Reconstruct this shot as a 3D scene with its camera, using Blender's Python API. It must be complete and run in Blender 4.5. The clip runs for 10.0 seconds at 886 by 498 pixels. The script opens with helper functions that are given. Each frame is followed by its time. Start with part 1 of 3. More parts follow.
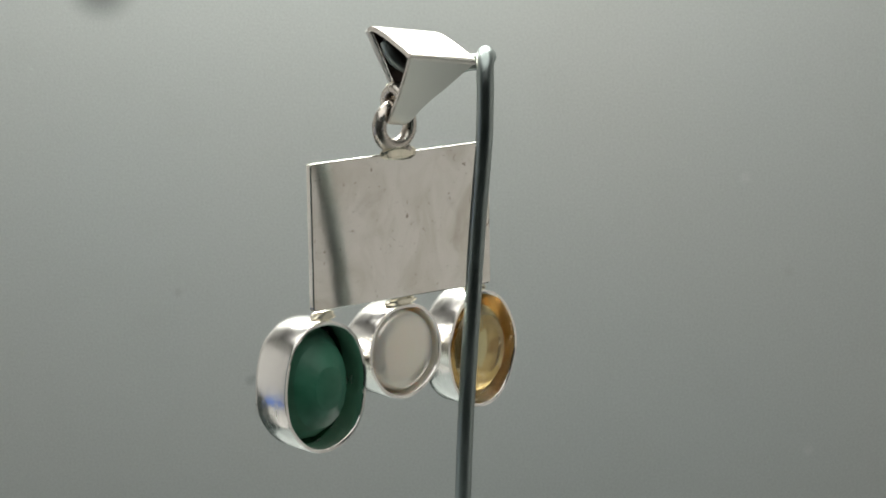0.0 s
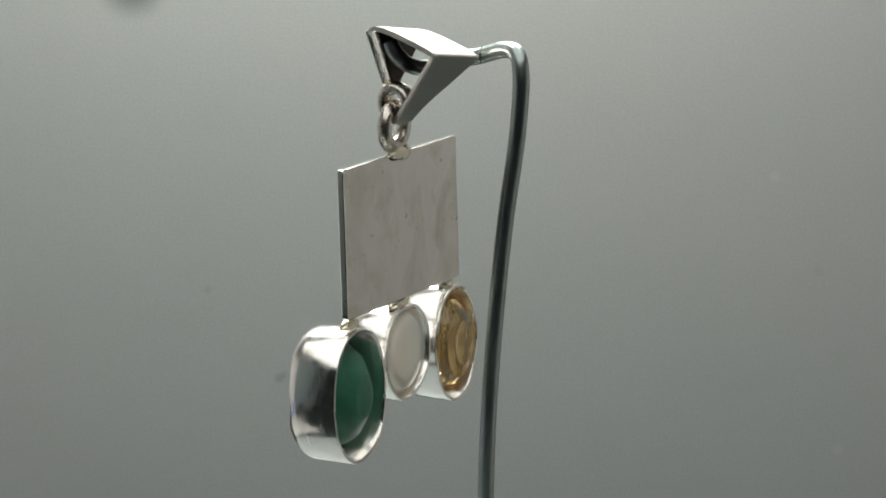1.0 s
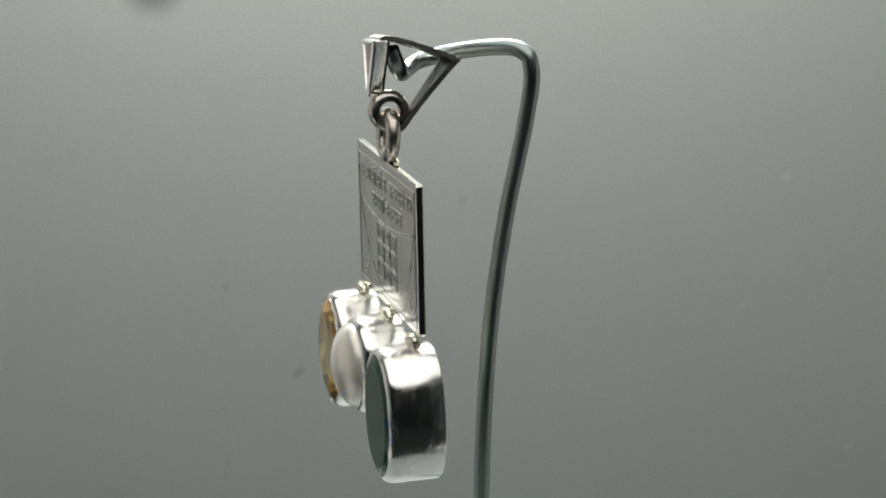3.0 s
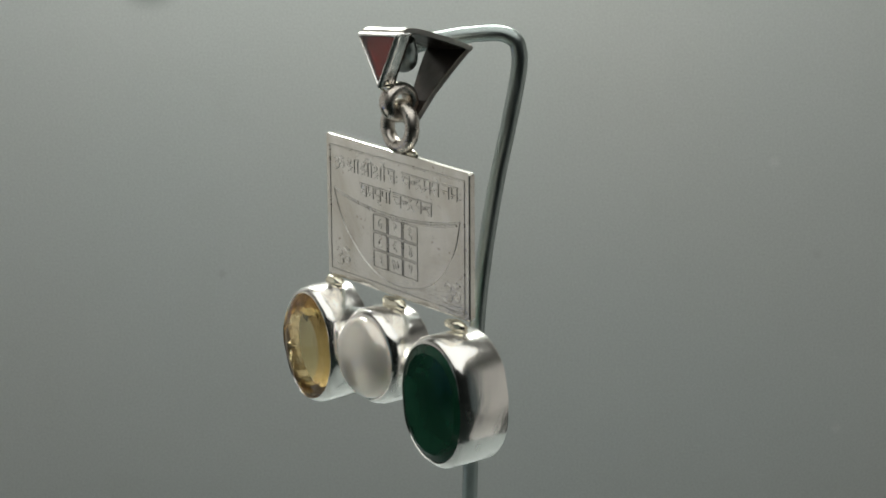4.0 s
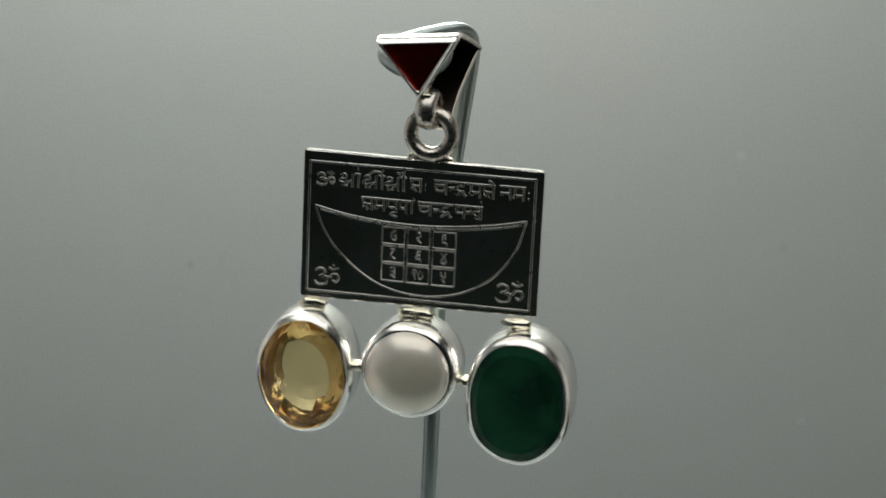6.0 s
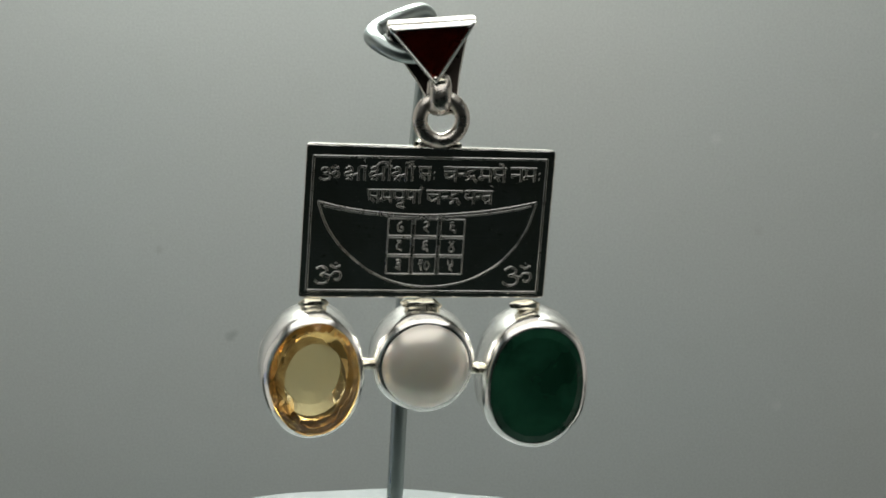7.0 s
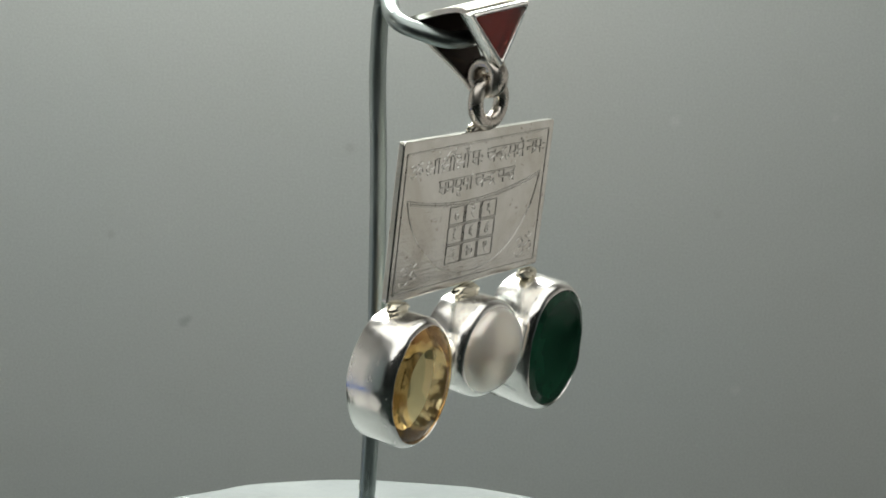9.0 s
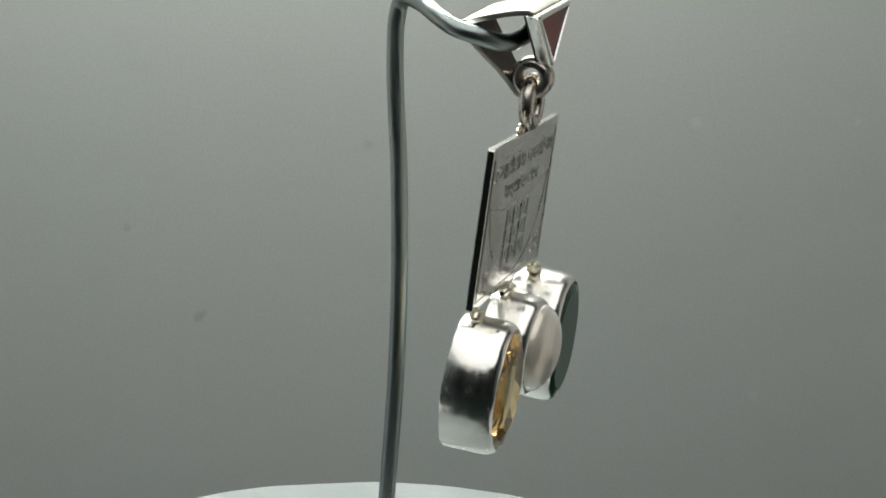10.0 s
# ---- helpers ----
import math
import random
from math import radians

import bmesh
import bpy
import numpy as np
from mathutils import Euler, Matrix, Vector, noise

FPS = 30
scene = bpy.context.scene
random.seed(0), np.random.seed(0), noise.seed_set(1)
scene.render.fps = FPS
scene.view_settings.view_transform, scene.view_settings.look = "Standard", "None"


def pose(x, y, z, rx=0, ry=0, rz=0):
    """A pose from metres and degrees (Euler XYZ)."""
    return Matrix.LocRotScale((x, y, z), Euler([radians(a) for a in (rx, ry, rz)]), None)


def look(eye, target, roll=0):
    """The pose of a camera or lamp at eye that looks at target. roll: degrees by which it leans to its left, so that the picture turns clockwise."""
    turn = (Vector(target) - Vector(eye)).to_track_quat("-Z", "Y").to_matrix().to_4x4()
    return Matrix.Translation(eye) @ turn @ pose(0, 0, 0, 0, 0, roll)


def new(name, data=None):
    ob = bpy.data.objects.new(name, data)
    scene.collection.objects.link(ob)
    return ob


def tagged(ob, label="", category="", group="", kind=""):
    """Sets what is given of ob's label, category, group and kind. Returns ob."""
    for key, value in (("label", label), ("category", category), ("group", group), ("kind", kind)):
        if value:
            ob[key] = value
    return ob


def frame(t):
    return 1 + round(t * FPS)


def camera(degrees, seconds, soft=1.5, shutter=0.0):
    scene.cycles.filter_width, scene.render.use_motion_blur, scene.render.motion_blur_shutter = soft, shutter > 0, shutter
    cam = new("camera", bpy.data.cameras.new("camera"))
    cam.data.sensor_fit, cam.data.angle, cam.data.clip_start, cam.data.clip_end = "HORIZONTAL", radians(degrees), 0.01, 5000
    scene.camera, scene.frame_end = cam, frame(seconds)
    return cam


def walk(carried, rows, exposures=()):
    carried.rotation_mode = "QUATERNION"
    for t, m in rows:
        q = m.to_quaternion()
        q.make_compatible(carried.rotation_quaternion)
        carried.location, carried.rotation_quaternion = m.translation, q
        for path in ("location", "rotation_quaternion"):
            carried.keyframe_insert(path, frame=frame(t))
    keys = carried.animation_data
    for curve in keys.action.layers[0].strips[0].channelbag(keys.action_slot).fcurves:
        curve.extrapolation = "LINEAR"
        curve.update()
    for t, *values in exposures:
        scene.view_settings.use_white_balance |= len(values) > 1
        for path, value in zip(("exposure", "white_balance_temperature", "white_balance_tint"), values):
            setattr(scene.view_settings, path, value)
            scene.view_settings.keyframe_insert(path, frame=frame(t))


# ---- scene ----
MM = 0.001


def eye(x, y, z, pan, tilt, roll):
    """A camera pose from millimetres and degrees; it looks along +y when all angles are 0."""
    turn = Matrix.Rotation(radians(pan), 4, "Z") @ Matrix.Rotation(radians(90 + tilt), 4, "X") @ Matrix.Rotation(radians(roll), 4, "Z")
    return Matrix.Translation((x * MM, y * MM, z * MM)) @ turn


# ---- camera: hand-held, about 0.2 m from the pendant ----
cam = camera(23.187, 10.0, soft=1.8)
walk(cam, [
    (0, eye(2.34, -204.39, 44.22, 0.88, -12.25, 2.35)),
    (0.5, eye(1.94, -204.61, 44.08, 1.57, -12.51, 2.57)),
    (1, eye(1.54, -204.68, 43.94, 1.54, -12.28, 2.39)),
    (1.5, eye(1.41, -205.11, 43.99, 1.70, -12.09, 2.57)),
    (2, eye(1.25, -205.56, 44.04, 1.98, -12.30, 2.43)),
    (2.5, eye(1.12, -206.75, 44.28, 1.99, -12.23, 2.49)),
    (4, eye(-0.26, -214.93, 43.88, 1.43, -12.36, 2.27)),
    (4.5, eye(-1.24, -216.93, 44.49, 1.23, -12.37, 2.39)),
    (5, eye(-1.09, -217.51, 44.77, 0.70, -12.45, 2.59)),
    (5.5, eye(-0.57, -217.01, 44.99, 0.35, -12.50, 2.63)),
    (6, eye(-0.91, -215.85, 44.77, 0.45, -12.64, 2.67)),
    (7.5, eye(0.72, -208.92, 43.69, -0.74, -13.19, 2.76)),
    (8, eye(0.88, -207.37, 43.48, -1.31, -13.23, 2.77)),
    (8.5, eye(-0.12, -207.68, 43.58, -1.67, -13.35, 2.86)),
    (9, eye(-1.45, -207.07, 43.38, -1.63, -13.48, 2.98)),
    (9.5, eye(-1.24, -205.99, 43.56, -1.38, -13.65, 3.25)),
    (10, eye(-0.76, -204.37, 44.32, -1.06, -13.79, 3.75)),
], [(0, 0.18, 6600, 10), (0.5, 0.12, 6600, 10), (1, 0.03, 6600, 10), (2.5, 0.02, 6570, 10), (4, -0.12, 6560, 9), (4.5, -0.1, 6560, 9), (5.5, -0.05, 6560, 9), (6, 0.04, 6560, 9), (7.5, 0.14, 6560, 9), (8, 0.15, 6560, 9), (8.5, 0.1, 6580, 9), (9, 0.1, 6580, 9), (10, 0.02, 6560, 9)])

# ---- world, lamps, exposure ----
world = bpy.data.worlds.new("world")
scene.world = world
world.use_nodes = True
world.node_tree.nodes["Background"].inputs[0].default_value = (0.46, 0.58, 0.54, 1)
world.node_tree.nodes["Background"].inputs[1].default_value = 0.011
scene.view_settings.exposure = 0.0


def area_lamp(name, m, sx, sy, watts, color):
    data = bpy.data.lights.new(name, "AREA")
    data.shape, data.size, data.size_y, data.energy, data.color = "RECTANGLE", sx, sy, watts, color
    ob = new(name, data)
    ob.matrix_world = m
    return ob


# LED panel under the tent roof
area_lamp("roof_led_lamp", look((-0.02, -0.11, 0.192), (-0.02, -0.11, 0)), 0.36, 0.37, 0.48, (0.99, 1.0, 0.98))
# added strip close above the backdrop, for its bright top and falloff
area_lamp("backdrop_strip", look((-0.028, 0.138, 0.13), (-0.028, 0.138, 0)), 0.13, 0.014, 0.92, (0.98, 1.0, 0.98))
# unseen fill lamps just inside the side sheets, added to brighten both sides
area_lamp("side_fill", look((-0.262, 0.03, 0.0), (0, 0.03, 0.0)), 0.22, 0.2, 0.0142, (1.0, 0.98, 0.94))
area_lamp("side_fill", look((0.262, 0.03, 0.0), (0, 0.03, 0.0)), 0.22, 0.2, 0.0138, (1.0, 0.95, 0.88))


# ---- materials ----
def material(name, color, rough=0.5, metal=0.0, transmission=0.0, ior=1.5, coat=0.0):
    m = bpy.data.materials.new(name)
    m.use_nodes = True
    b = m.node_tree.nodes["Principled BSDF"]
    b.inputs["Base Color"].default_value = (*color, 1)
    b.inputs["Roughness"].default_value = rough
    b.inputs["Metallic"].default_value = metal
    b.inputs["Transmission Weight"].default_value = transmission
    b.inputs["IOR"].default_value = ior
    b.inputs["Coat Weight"].default_value = coat
    return m


def coords(m):
    n = m.node_tree.nodes
    return n.get("coords") or named(n.new("ShaderNodeTexCoord"), "coords")


def named(node, name):
    node.name = name
    return node


def noise_node(m, scale, detail=3.0, stretch=(1, 1, 1), distortion=0.0):
    t = m.node_tree
    mp = t.nodes.new("ShaderNodeMapping")
    mp.inputs["Scale"].default_value = stretch
    t.links.new(coords(m).outputs["Object"], mp.inputs["Vector"])
    nz = t.nodes.new("ShaderNodeTexNoise")
    nz.inputs["Scale"].default_value, nz.inputs["Detail"].default_value = scale, detail
    nz.inputs["Distortion"].default_value = distortion
    t.links.new(mp.outputs[0], nz.inputs["Vector"])
    return nz.outputs["Fac"]


def ramp(m, fac, stops):
    r = m.node_tree.nodes.new("ShaderNodeValToRGB")
    e = r.color_ramp.elements
    while len(e) < len(stops):
        e.new(0.5)
    for el, (at, c) in zip(e, stops):
        el.position, el.color = at, (*c, 1) if len(c) == 3 else c
    m.node_tree.links.new(fac, r.inputs[0])
    return r.outputs[0]


def mix(m, a, b, fac, kind="MIX"):
    x = m.node_tree.nodes.new("ShaderNodeMix")
    x.data_type, x.blend_type = "RGBA", kind
    for s, v in ((x.inputs[6], a), (x.inputs[7], b), (x.inputs[0], fac)):
        if isinstance(v, bpy.types.NodeSocket):
            m.node_tree.links.new(v, s)
        else:
            s.default_value = (*v, 1) if isinstance(v, tuple) else v
    return x.outputs[2]


def link(m, out, socket):
    m.node_tree.links.new(out, m.node_tree.nodes["Principled BSDF"].inputs[socket])


def bump(m, height, strength, distance):
    b = m.node_tree.nodes.new("ShaderNodeBump")
    b.inputs["Strength"].default_value, b.inputs["Distance"].default_value = strength, distance
    m.node_tree.links.new(height, b.inputs["Height"])
    last = m.node_tree.nodes.get("last_bump")
    if last:
        last.name = "older_bump"
        m.node_tree.links.new(last.outputs[0], b.inputs["Normal"])
    b.name = "last_bump"
    link(m, b.outputs[0], "Normal")


def grey(lo, hi):
    return [(0.3, (lo, lo, lo)), (0.7, (hi, hi, hi))]


def silver_material(name, color, lo, hi, relief=0.25, brushed=(1, 1, 1), tarnish=(0.62, 0.55, 0.46), stain=0.25):
    m = material(name, color, 0.2, 1.0)
    link(m, ramp(m, noise_node(m, 700, 4, brushed), grey(lo, hi)), "Roughness")
    spots = ramp(m, noise_node(m, 260, 5, distortion=0.6), [(0.6, (0, 0, 0)), (0.78, (stain, stain, stain))])
    link(m, mix(m, color, tarnish, spots), "Base Color")
    bump(m, noise_node(m, 1500, 3, brushed), relief, 0.00003)
    bump(m, noise_node(m, 130, 2), relief, 0.00012)
    return m


silver = silver_material("polished_silver", (0.96, 0.94, 0.90), 0.12, 0.28, 0.4, (0.6, 2, 0.6), (0.55, 0.48, 0.40), 0.5)
bump(silver, noise_node(silver, 240, 3, (1, 1.2, 1), 0.8), 0.35, 0.00014)
bump(silver, noise_node(silver, 420, 5, (1, 0.12, 1)), 0.075, 0.0001)
silver_plate = silver_material("brushed_silver_plate", (0.90, 0.88, 0.83), 0.06, 0.13, 0.2, (0.25, 1, 6), (0.55, 0.5, 0.44), 0.4)
smears = ramp(silver_plate, noise_node(silver_plate, 210, 5, (1, 1, 0.6), 1.4), [(0.42, (1, 1, 1)), (0.7, (0.84, 0.82, 0.78))])
plate_bsdf = silver_plate.node_tree.nodes["Principled BSDF"]
link(silver_plate, mix(silver_plate, plate_bsdf.inputs["Base Color"].links[0].from_socket, smears, 1.0, "MULTIPLY"), "Base Color")
pits = ramp(silver_plate, noise_node(silver_plate, 1700, 3, distortion=0.4), [(0.66, (1, 1, 1)), (0.76, (0.45, 0.4, 0.36))])
link(silver_plate, mix(silver_plate, plate_bsdf.inputs["Base Color"].links[0].from_socket, pits, 1.0, "MULTIPLY"), "Base Color")
bump(silver_plate, noise_node(silver_plate, 320, 3, distortion=0.5), 0.08, 0.00012)
silver_bail = silver_material("satin_silver", (0.77, 0.725, 0.665), 0.28, 0.36, 0.12, (1, 1, 1), (0.5, 0.44, 0.38), 0.2)
silver_patina = silver_material("tarnished_silver", (0.66, 0.61, 0.55), 0.18, 0.38, 0.5, (1, 1, 1), (0.1, 0.08, 0.06), 0.9)
oxide = silver_material("oxidised_silver", (0.055, 0.043, 0.036), 0.26, 0.46, 0.5, (1, 1, 1), (0.32, 0.22, 0.15), 0.45)
silver_cut = silver_material("struck_silver", (0.55, 0.54, 0.51), 0.22, 0.4, 0.5, (1, 1, 1), (0.3, 0.27, 0.24), 0.7)
solder = silver_material("silver_solder", (0.93, 0.88, 0.72), 0.1, 0.26, 1.0, (1, 1, 1), (0.36, 0.26, 0.1), 0.6)
steel = silver_material("galvanised_wire", (0.38, 0.43, 0.415), 0.26, 0.42, 0.5, (1, 1, 0.2), (0.25, 0.28, 0.28), 0.6)

garnet = material("red_gem", (0.5, 0.05, 0.02), 0.05, 0, 0.97, 1.5, 0.0)
garnet.node_tree.nodes["Principled BSDF"].inputs["Specular IOR Level"].default_value = 0.06
link(garnet, mix(garnet, (0.46, 0.042, 0.011), (0.3, 0.022, 0.007), noise_node(garnet, 420, 3)), "Base Color")

emerald = material("emerald", (0.04, 0.32, 0.19), 0.12, 0, 0.3, 1.5, 0.0)
emerald.node_tree.nodes["Principled BSDF"].inputs["Specular IOR Level"].default_value = 0.22
link(emerald, mix(emerald, (0.006, 0.045, 0.023), (0.028, 0.13, 0.072), ramp(emerald, noise_node(emerald, 260, 3, distortion=0.3), [(0.3, (0, 0, 0)), (0.75, (1, 1, 1))])), "Base Color")
link(emerald, ramp(emerald, noise_node(emerald, 500, 3), grey(0.03, 0.12)), "Roughness")
bump(emerald, noise_node(emerald, 450, 2), 0.08, 0.0001)

# paler, rougher green for the back: light from behind put into the colour
emerald_back_lit = material("lit_back_emerald", (0.05, 0.2, 0.12), 0.4, 0, 0.1, 1.5, 0.0)
link(emerald_back_lit, mix(emerald_back_lit, (0.025, 0.14, 0.08), (0.075, 0.28, 0.18), ramp(emerald_back_lit, noise_node(emerald_back_lit, 260, 4, distortion=0.4), [(0.3, (0, 0, 0)), (0.75, (1, 1, 1))])), "Base Color")

citrine = material("citrine", (1.0, 0.80, 0.42), 0.03, 0, 0.92, 1.55)
link(citrine, mix(citrine, (1.0, 0.87, 0.52), (1.0, 0.8, 0.4), noise_node(citrine, 180, 2)), "Base Color")
# darker gold painted in for the dim surroundings the outer facets mirror
citrine_dimmed = material("dimmed_citrine", (1.0, 0.58, 0.12), 0.03, 0, 0.9, 1.55)
link(citrine_dimmed, mix(citrine_dimmed, (0.92, 0.54, 0.15), (0.27, 0.097, 0.011), ramp(citrine_dimmed, noise_node(citrine_dimmed, 330, 3), [(0.38, (0, 0, 0)), (0.66, (1, 1, 1))])), "Base Color")

pearl_mat = material("pearl_nacre", (0.80, 0.76, 0.71), 0.3, 0.42, 0, 1.6, 0.8)
pearl_bsdf = pearl_mat.node_tree.nodes["Principled BSDF"]
pearl_bsdf.inputs["Subsurface Weight"].default_value, pearl_bsdf.inputs["Subsurface Scale"].default_value = 0.6, 0.004
pearl_bsdf.inputs["Subsurface Radius"].default_value = (1, 0.85, 0.7)
pearl_bsdf.inputs["Coat Roughness"].default_value = 0.1
pearl_bsdf.inputs["Sheen Weight"].default_value, pearl_bsdf.inputs["Sheen Roughness"].default_value = 0.5, 0.35
link(pearl_mat, mix(pearl_mat, (1.0, 0.93, 0.84), (1.0, 0.87, 0.74), noise_node(pearl_mat, 240, 3, distortion=0.8)), "Base Color")

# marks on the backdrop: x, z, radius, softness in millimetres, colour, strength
# the first, a blurred dark blob, has its defocus put into the soft edge
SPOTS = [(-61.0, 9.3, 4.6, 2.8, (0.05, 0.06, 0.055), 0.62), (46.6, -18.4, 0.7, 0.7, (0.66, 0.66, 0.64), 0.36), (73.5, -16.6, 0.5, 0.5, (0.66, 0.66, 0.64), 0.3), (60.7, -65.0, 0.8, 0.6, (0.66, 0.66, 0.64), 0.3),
         (-35.0, -57.2, 0.75, 0.55, (0.2, 0.21, 0.2), 0.34), (-34.2, -56.5, 0.5, 0.5, (0.2, 0.21, 0.2), 0.3), (-47.6, -42.3, 0.6, 0.6, (0.3, 0.3, 0.28), 0.3), (55.0, -34.0, 0.8, 0.6, (0.3, 0.3, 0.28), 0.14), (-7.8, -25.5, 0.8, 0.6, (0.3, 0.3, 0.28), 0.25)]
paper = material("grey_backdrop_paper", (0.3, 0.32, 0.3), 0.7)
p1 = mix(paper, (0.493, 0.53, 0.51), (0.51, 0.525, 0.495), ramp(paper, noise_node(paper, 9, 2), grey(0, 1)))
p2 = mix(paper, p1, (0.42, 0.44, 0.40), ramp(paper, noise_node(paper, 70, 4, (1, 1, 1.4), 0.5), [(0.55, (0, 0, 0)), (0.9, (0.2, 0.2, 0.2))]))
p3 = mix(paper, p2, (0.58, 0.59, 0.57), ramp(paper, noise_node(paper, 95, 2, (1, 1, 1.2)), [(0.6, (0, 0, 0)), (0.9, (0.12, 0.12, 0.12))]))
grain = ramp(paper, noise_node(paper, 2500, 3), [(0.3, (0.93, 0.93, 0.93)), (0.7, (1.04, 1.04, 1.04))])


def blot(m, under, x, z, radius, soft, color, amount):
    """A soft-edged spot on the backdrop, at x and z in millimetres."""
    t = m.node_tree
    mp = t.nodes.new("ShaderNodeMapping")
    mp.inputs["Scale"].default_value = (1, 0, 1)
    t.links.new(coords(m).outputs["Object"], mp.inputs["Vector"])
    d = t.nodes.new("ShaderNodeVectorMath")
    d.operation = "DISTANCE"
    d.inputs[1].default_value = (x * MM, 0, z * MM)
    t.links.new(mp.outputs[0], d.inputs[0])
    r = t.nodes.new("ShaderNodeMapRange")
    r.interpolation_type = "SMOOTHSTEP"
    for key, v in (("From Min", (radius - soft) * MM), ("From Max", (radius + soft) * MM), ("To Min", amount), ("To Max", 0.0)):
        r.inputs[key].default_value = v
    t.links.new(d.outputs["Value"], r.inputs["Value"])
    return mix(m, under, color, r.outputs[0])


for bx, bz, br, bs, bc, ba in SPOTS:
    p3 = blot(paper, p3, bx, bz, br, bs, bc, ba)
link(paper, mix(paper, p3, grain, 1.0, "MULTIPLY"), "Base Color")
bump(paper, noise_node(paper, 2200, 3), 0.15, 0.0001)

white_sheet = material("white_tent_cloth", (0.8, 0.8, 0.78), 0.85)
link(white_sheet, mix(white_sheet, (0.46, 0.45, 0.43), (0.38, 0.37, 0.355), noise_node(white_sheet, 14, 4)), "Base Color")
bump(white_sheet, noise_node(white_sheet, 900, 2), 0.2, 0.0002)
# whiter than the side sheets, to lighten what the silver reflects
reflector_sheet = material("white_reflector_cloth", (0.82, 0.81, 0.79), 0.85)
link(reflector_sheet, mix(reflector_sheet, (0.84, 0.83, 0.80), (0.76, 0.75, 0.73), noise_node(reflector_sheet, 14, 4)), "Base Color")
# tone of an unseen panel, set by what the turned plate mirrors
panel_dim = material("blue_grey_panel", (0.14, 0.17, 0.175), 0.85)
link(panel_dim, mix(panel_dim, (0.112, 0.142, 0.145), (0.08, 0.104, 0.108), noise_node(panel_dim, 25, 4)), "Base Color")
bump(panel_dim, noise_node(panel_dim, 900, 2), 0.2, 0.0002)
# lighter copy for the west, where the plate mirrors a brighter tone
panel_pale = material("pale_blue_grey_panel", (0.24, 0.29, 0.3), 0.85)
link(panel_pale, mix(panel_pale, (0.25, 0.30, 0.305), (0.19, 0.235, 0.24), noise_node(panel_pale, 25, 4)), "Base Color")
bump(panel_pale, noise_node(panel_pale, 900, 2), 0.2, 0.0002)
base_white = material("pale_grey_foam", (0.78, 0.83, 0.81), 0.55)
link(base_white, mix(base_white, (0.205, 0.227, 0.222), (0.16, 0.182, 0.178), ramp(base_white, noise_node(base_white, 90, 4), grey(0, 1))), "Base Color")
bump(base_white, noise_node(base_white, 600, 3), 0.3, 0.0003)
table_cloth = material("dark_table_cloth", (0.03, 0.028, 0.026), 0.95)
link(table_cloth, mix(table_cloth, (0.014, 0.021, 0.019), (0.009, 0.014, 0.0125), noise_node(table_cloth, 300, 4)), "Base Color")
table_cloth.node_tree.nodes["Principled BSDF"].inputs["Specular IOR Level"].default_value = 0.12
plastic_grey = material("grey_plastic", (0.35, 0.36, 0.36), 0.4)
link(plastic_grey, mix(plastic_grey, (0.36, 0.37, 0.37), (0.3, 0.31, 0.31), noise_node(plastic_grey, 200, 3)), "Base Color")
blue_card = material("blue_card", (0.02, 0.12, 0.62), 0.45)
link(blue_card, mix(blue_card, (0.04, 0.17, 0.62), (0.025, 0.12, 0.5), noise_node(blue_card, 60, 3)), "Base Color")


# ---- mesh helpers (all lengths in millimetres) ----
def finish(name, bm, mat, m=None, sharp=38):
    if m is not None:
        bmesh.ops.transform(bm, matrix=m, verts=bm.verts)
    bmesh.ops.recalc_face_normals(bm, faces=bm.faces)
    bmesh.ops.scale(bm, vec=(MM, MM, MM), verts=bm.verts)
    for f in bm.faces:
        f.smooth = True
    for e in bm.edges:
        if len(e.link_faces) != 2 or e.calc_face_angle(0) > radians(sharp):
            e.smooth = False
    me = bpy.data.meshes.new(name)
    bm.to_mesh(me)
    bm.free()
    me.materials.append(mat)
    return me


def part(name, bm, mat, parent, label="", m=None, sharp=38, inner=None):
    """Link a bmesh as one mesh object under a thing or a part. inner: the material of its inner faces."""
    ob = new(name, finish(name, bm, mat, m, sharp))
    if inner:
        ob.data.materials.append(inner)
    ob.parent = parent
    if label:
        ob["label"] = label
    return ob


def thing(name, bm, mat, label, category, kind="", m=None):
    return tagged(new(name, finish(name, bm, mat, m)), label, category, "", kind)


def box(x0, x1, y0, y1, z0, z1, bevel=0.0, segments=2):
    bm = bmesh.new()
    bmesh.ops.create_cube(bm, size=1)
    for v in bm.verts:
        v.co = ((x0 + x1) / 2 + v.co.x * (x1 - x0), (y0 + y1) / 2 + v.co.y * (y1 - y0), (z0 + z1) / 2 + v.co.z * (z1 - z0))
    if bevel:
        bmesh.ops.bevel(bm, geom=bm.edges[:], offset=bevel, segments=segments, affect="EDGES", profile=0.5)
    return bm


def spline(points, steps=8, closed=False):
    """Catmull-Rom through the points."""
    p = [Vector(q) for q in points]
    if closed:
        p = [p[-1], *p, p[0], p[1]]
    else:
        p = [2 * p[0] - p[1], *p, 2 * p[-1] - p[-2]]
    out = []
    for a, b, c, d in zip(p, p[1:], p[2:], p[3:]):
        for k in range(steps):
            t = k / steps
            out.append(0.5 * (2 * b + (c - a) * t + (2 * a - 5 * b + 4 * c - d) * t * t + (3 * b - a - 3 * c + d) * t ** 3))
    if not closed:
        out.append(p[-2])
    return out


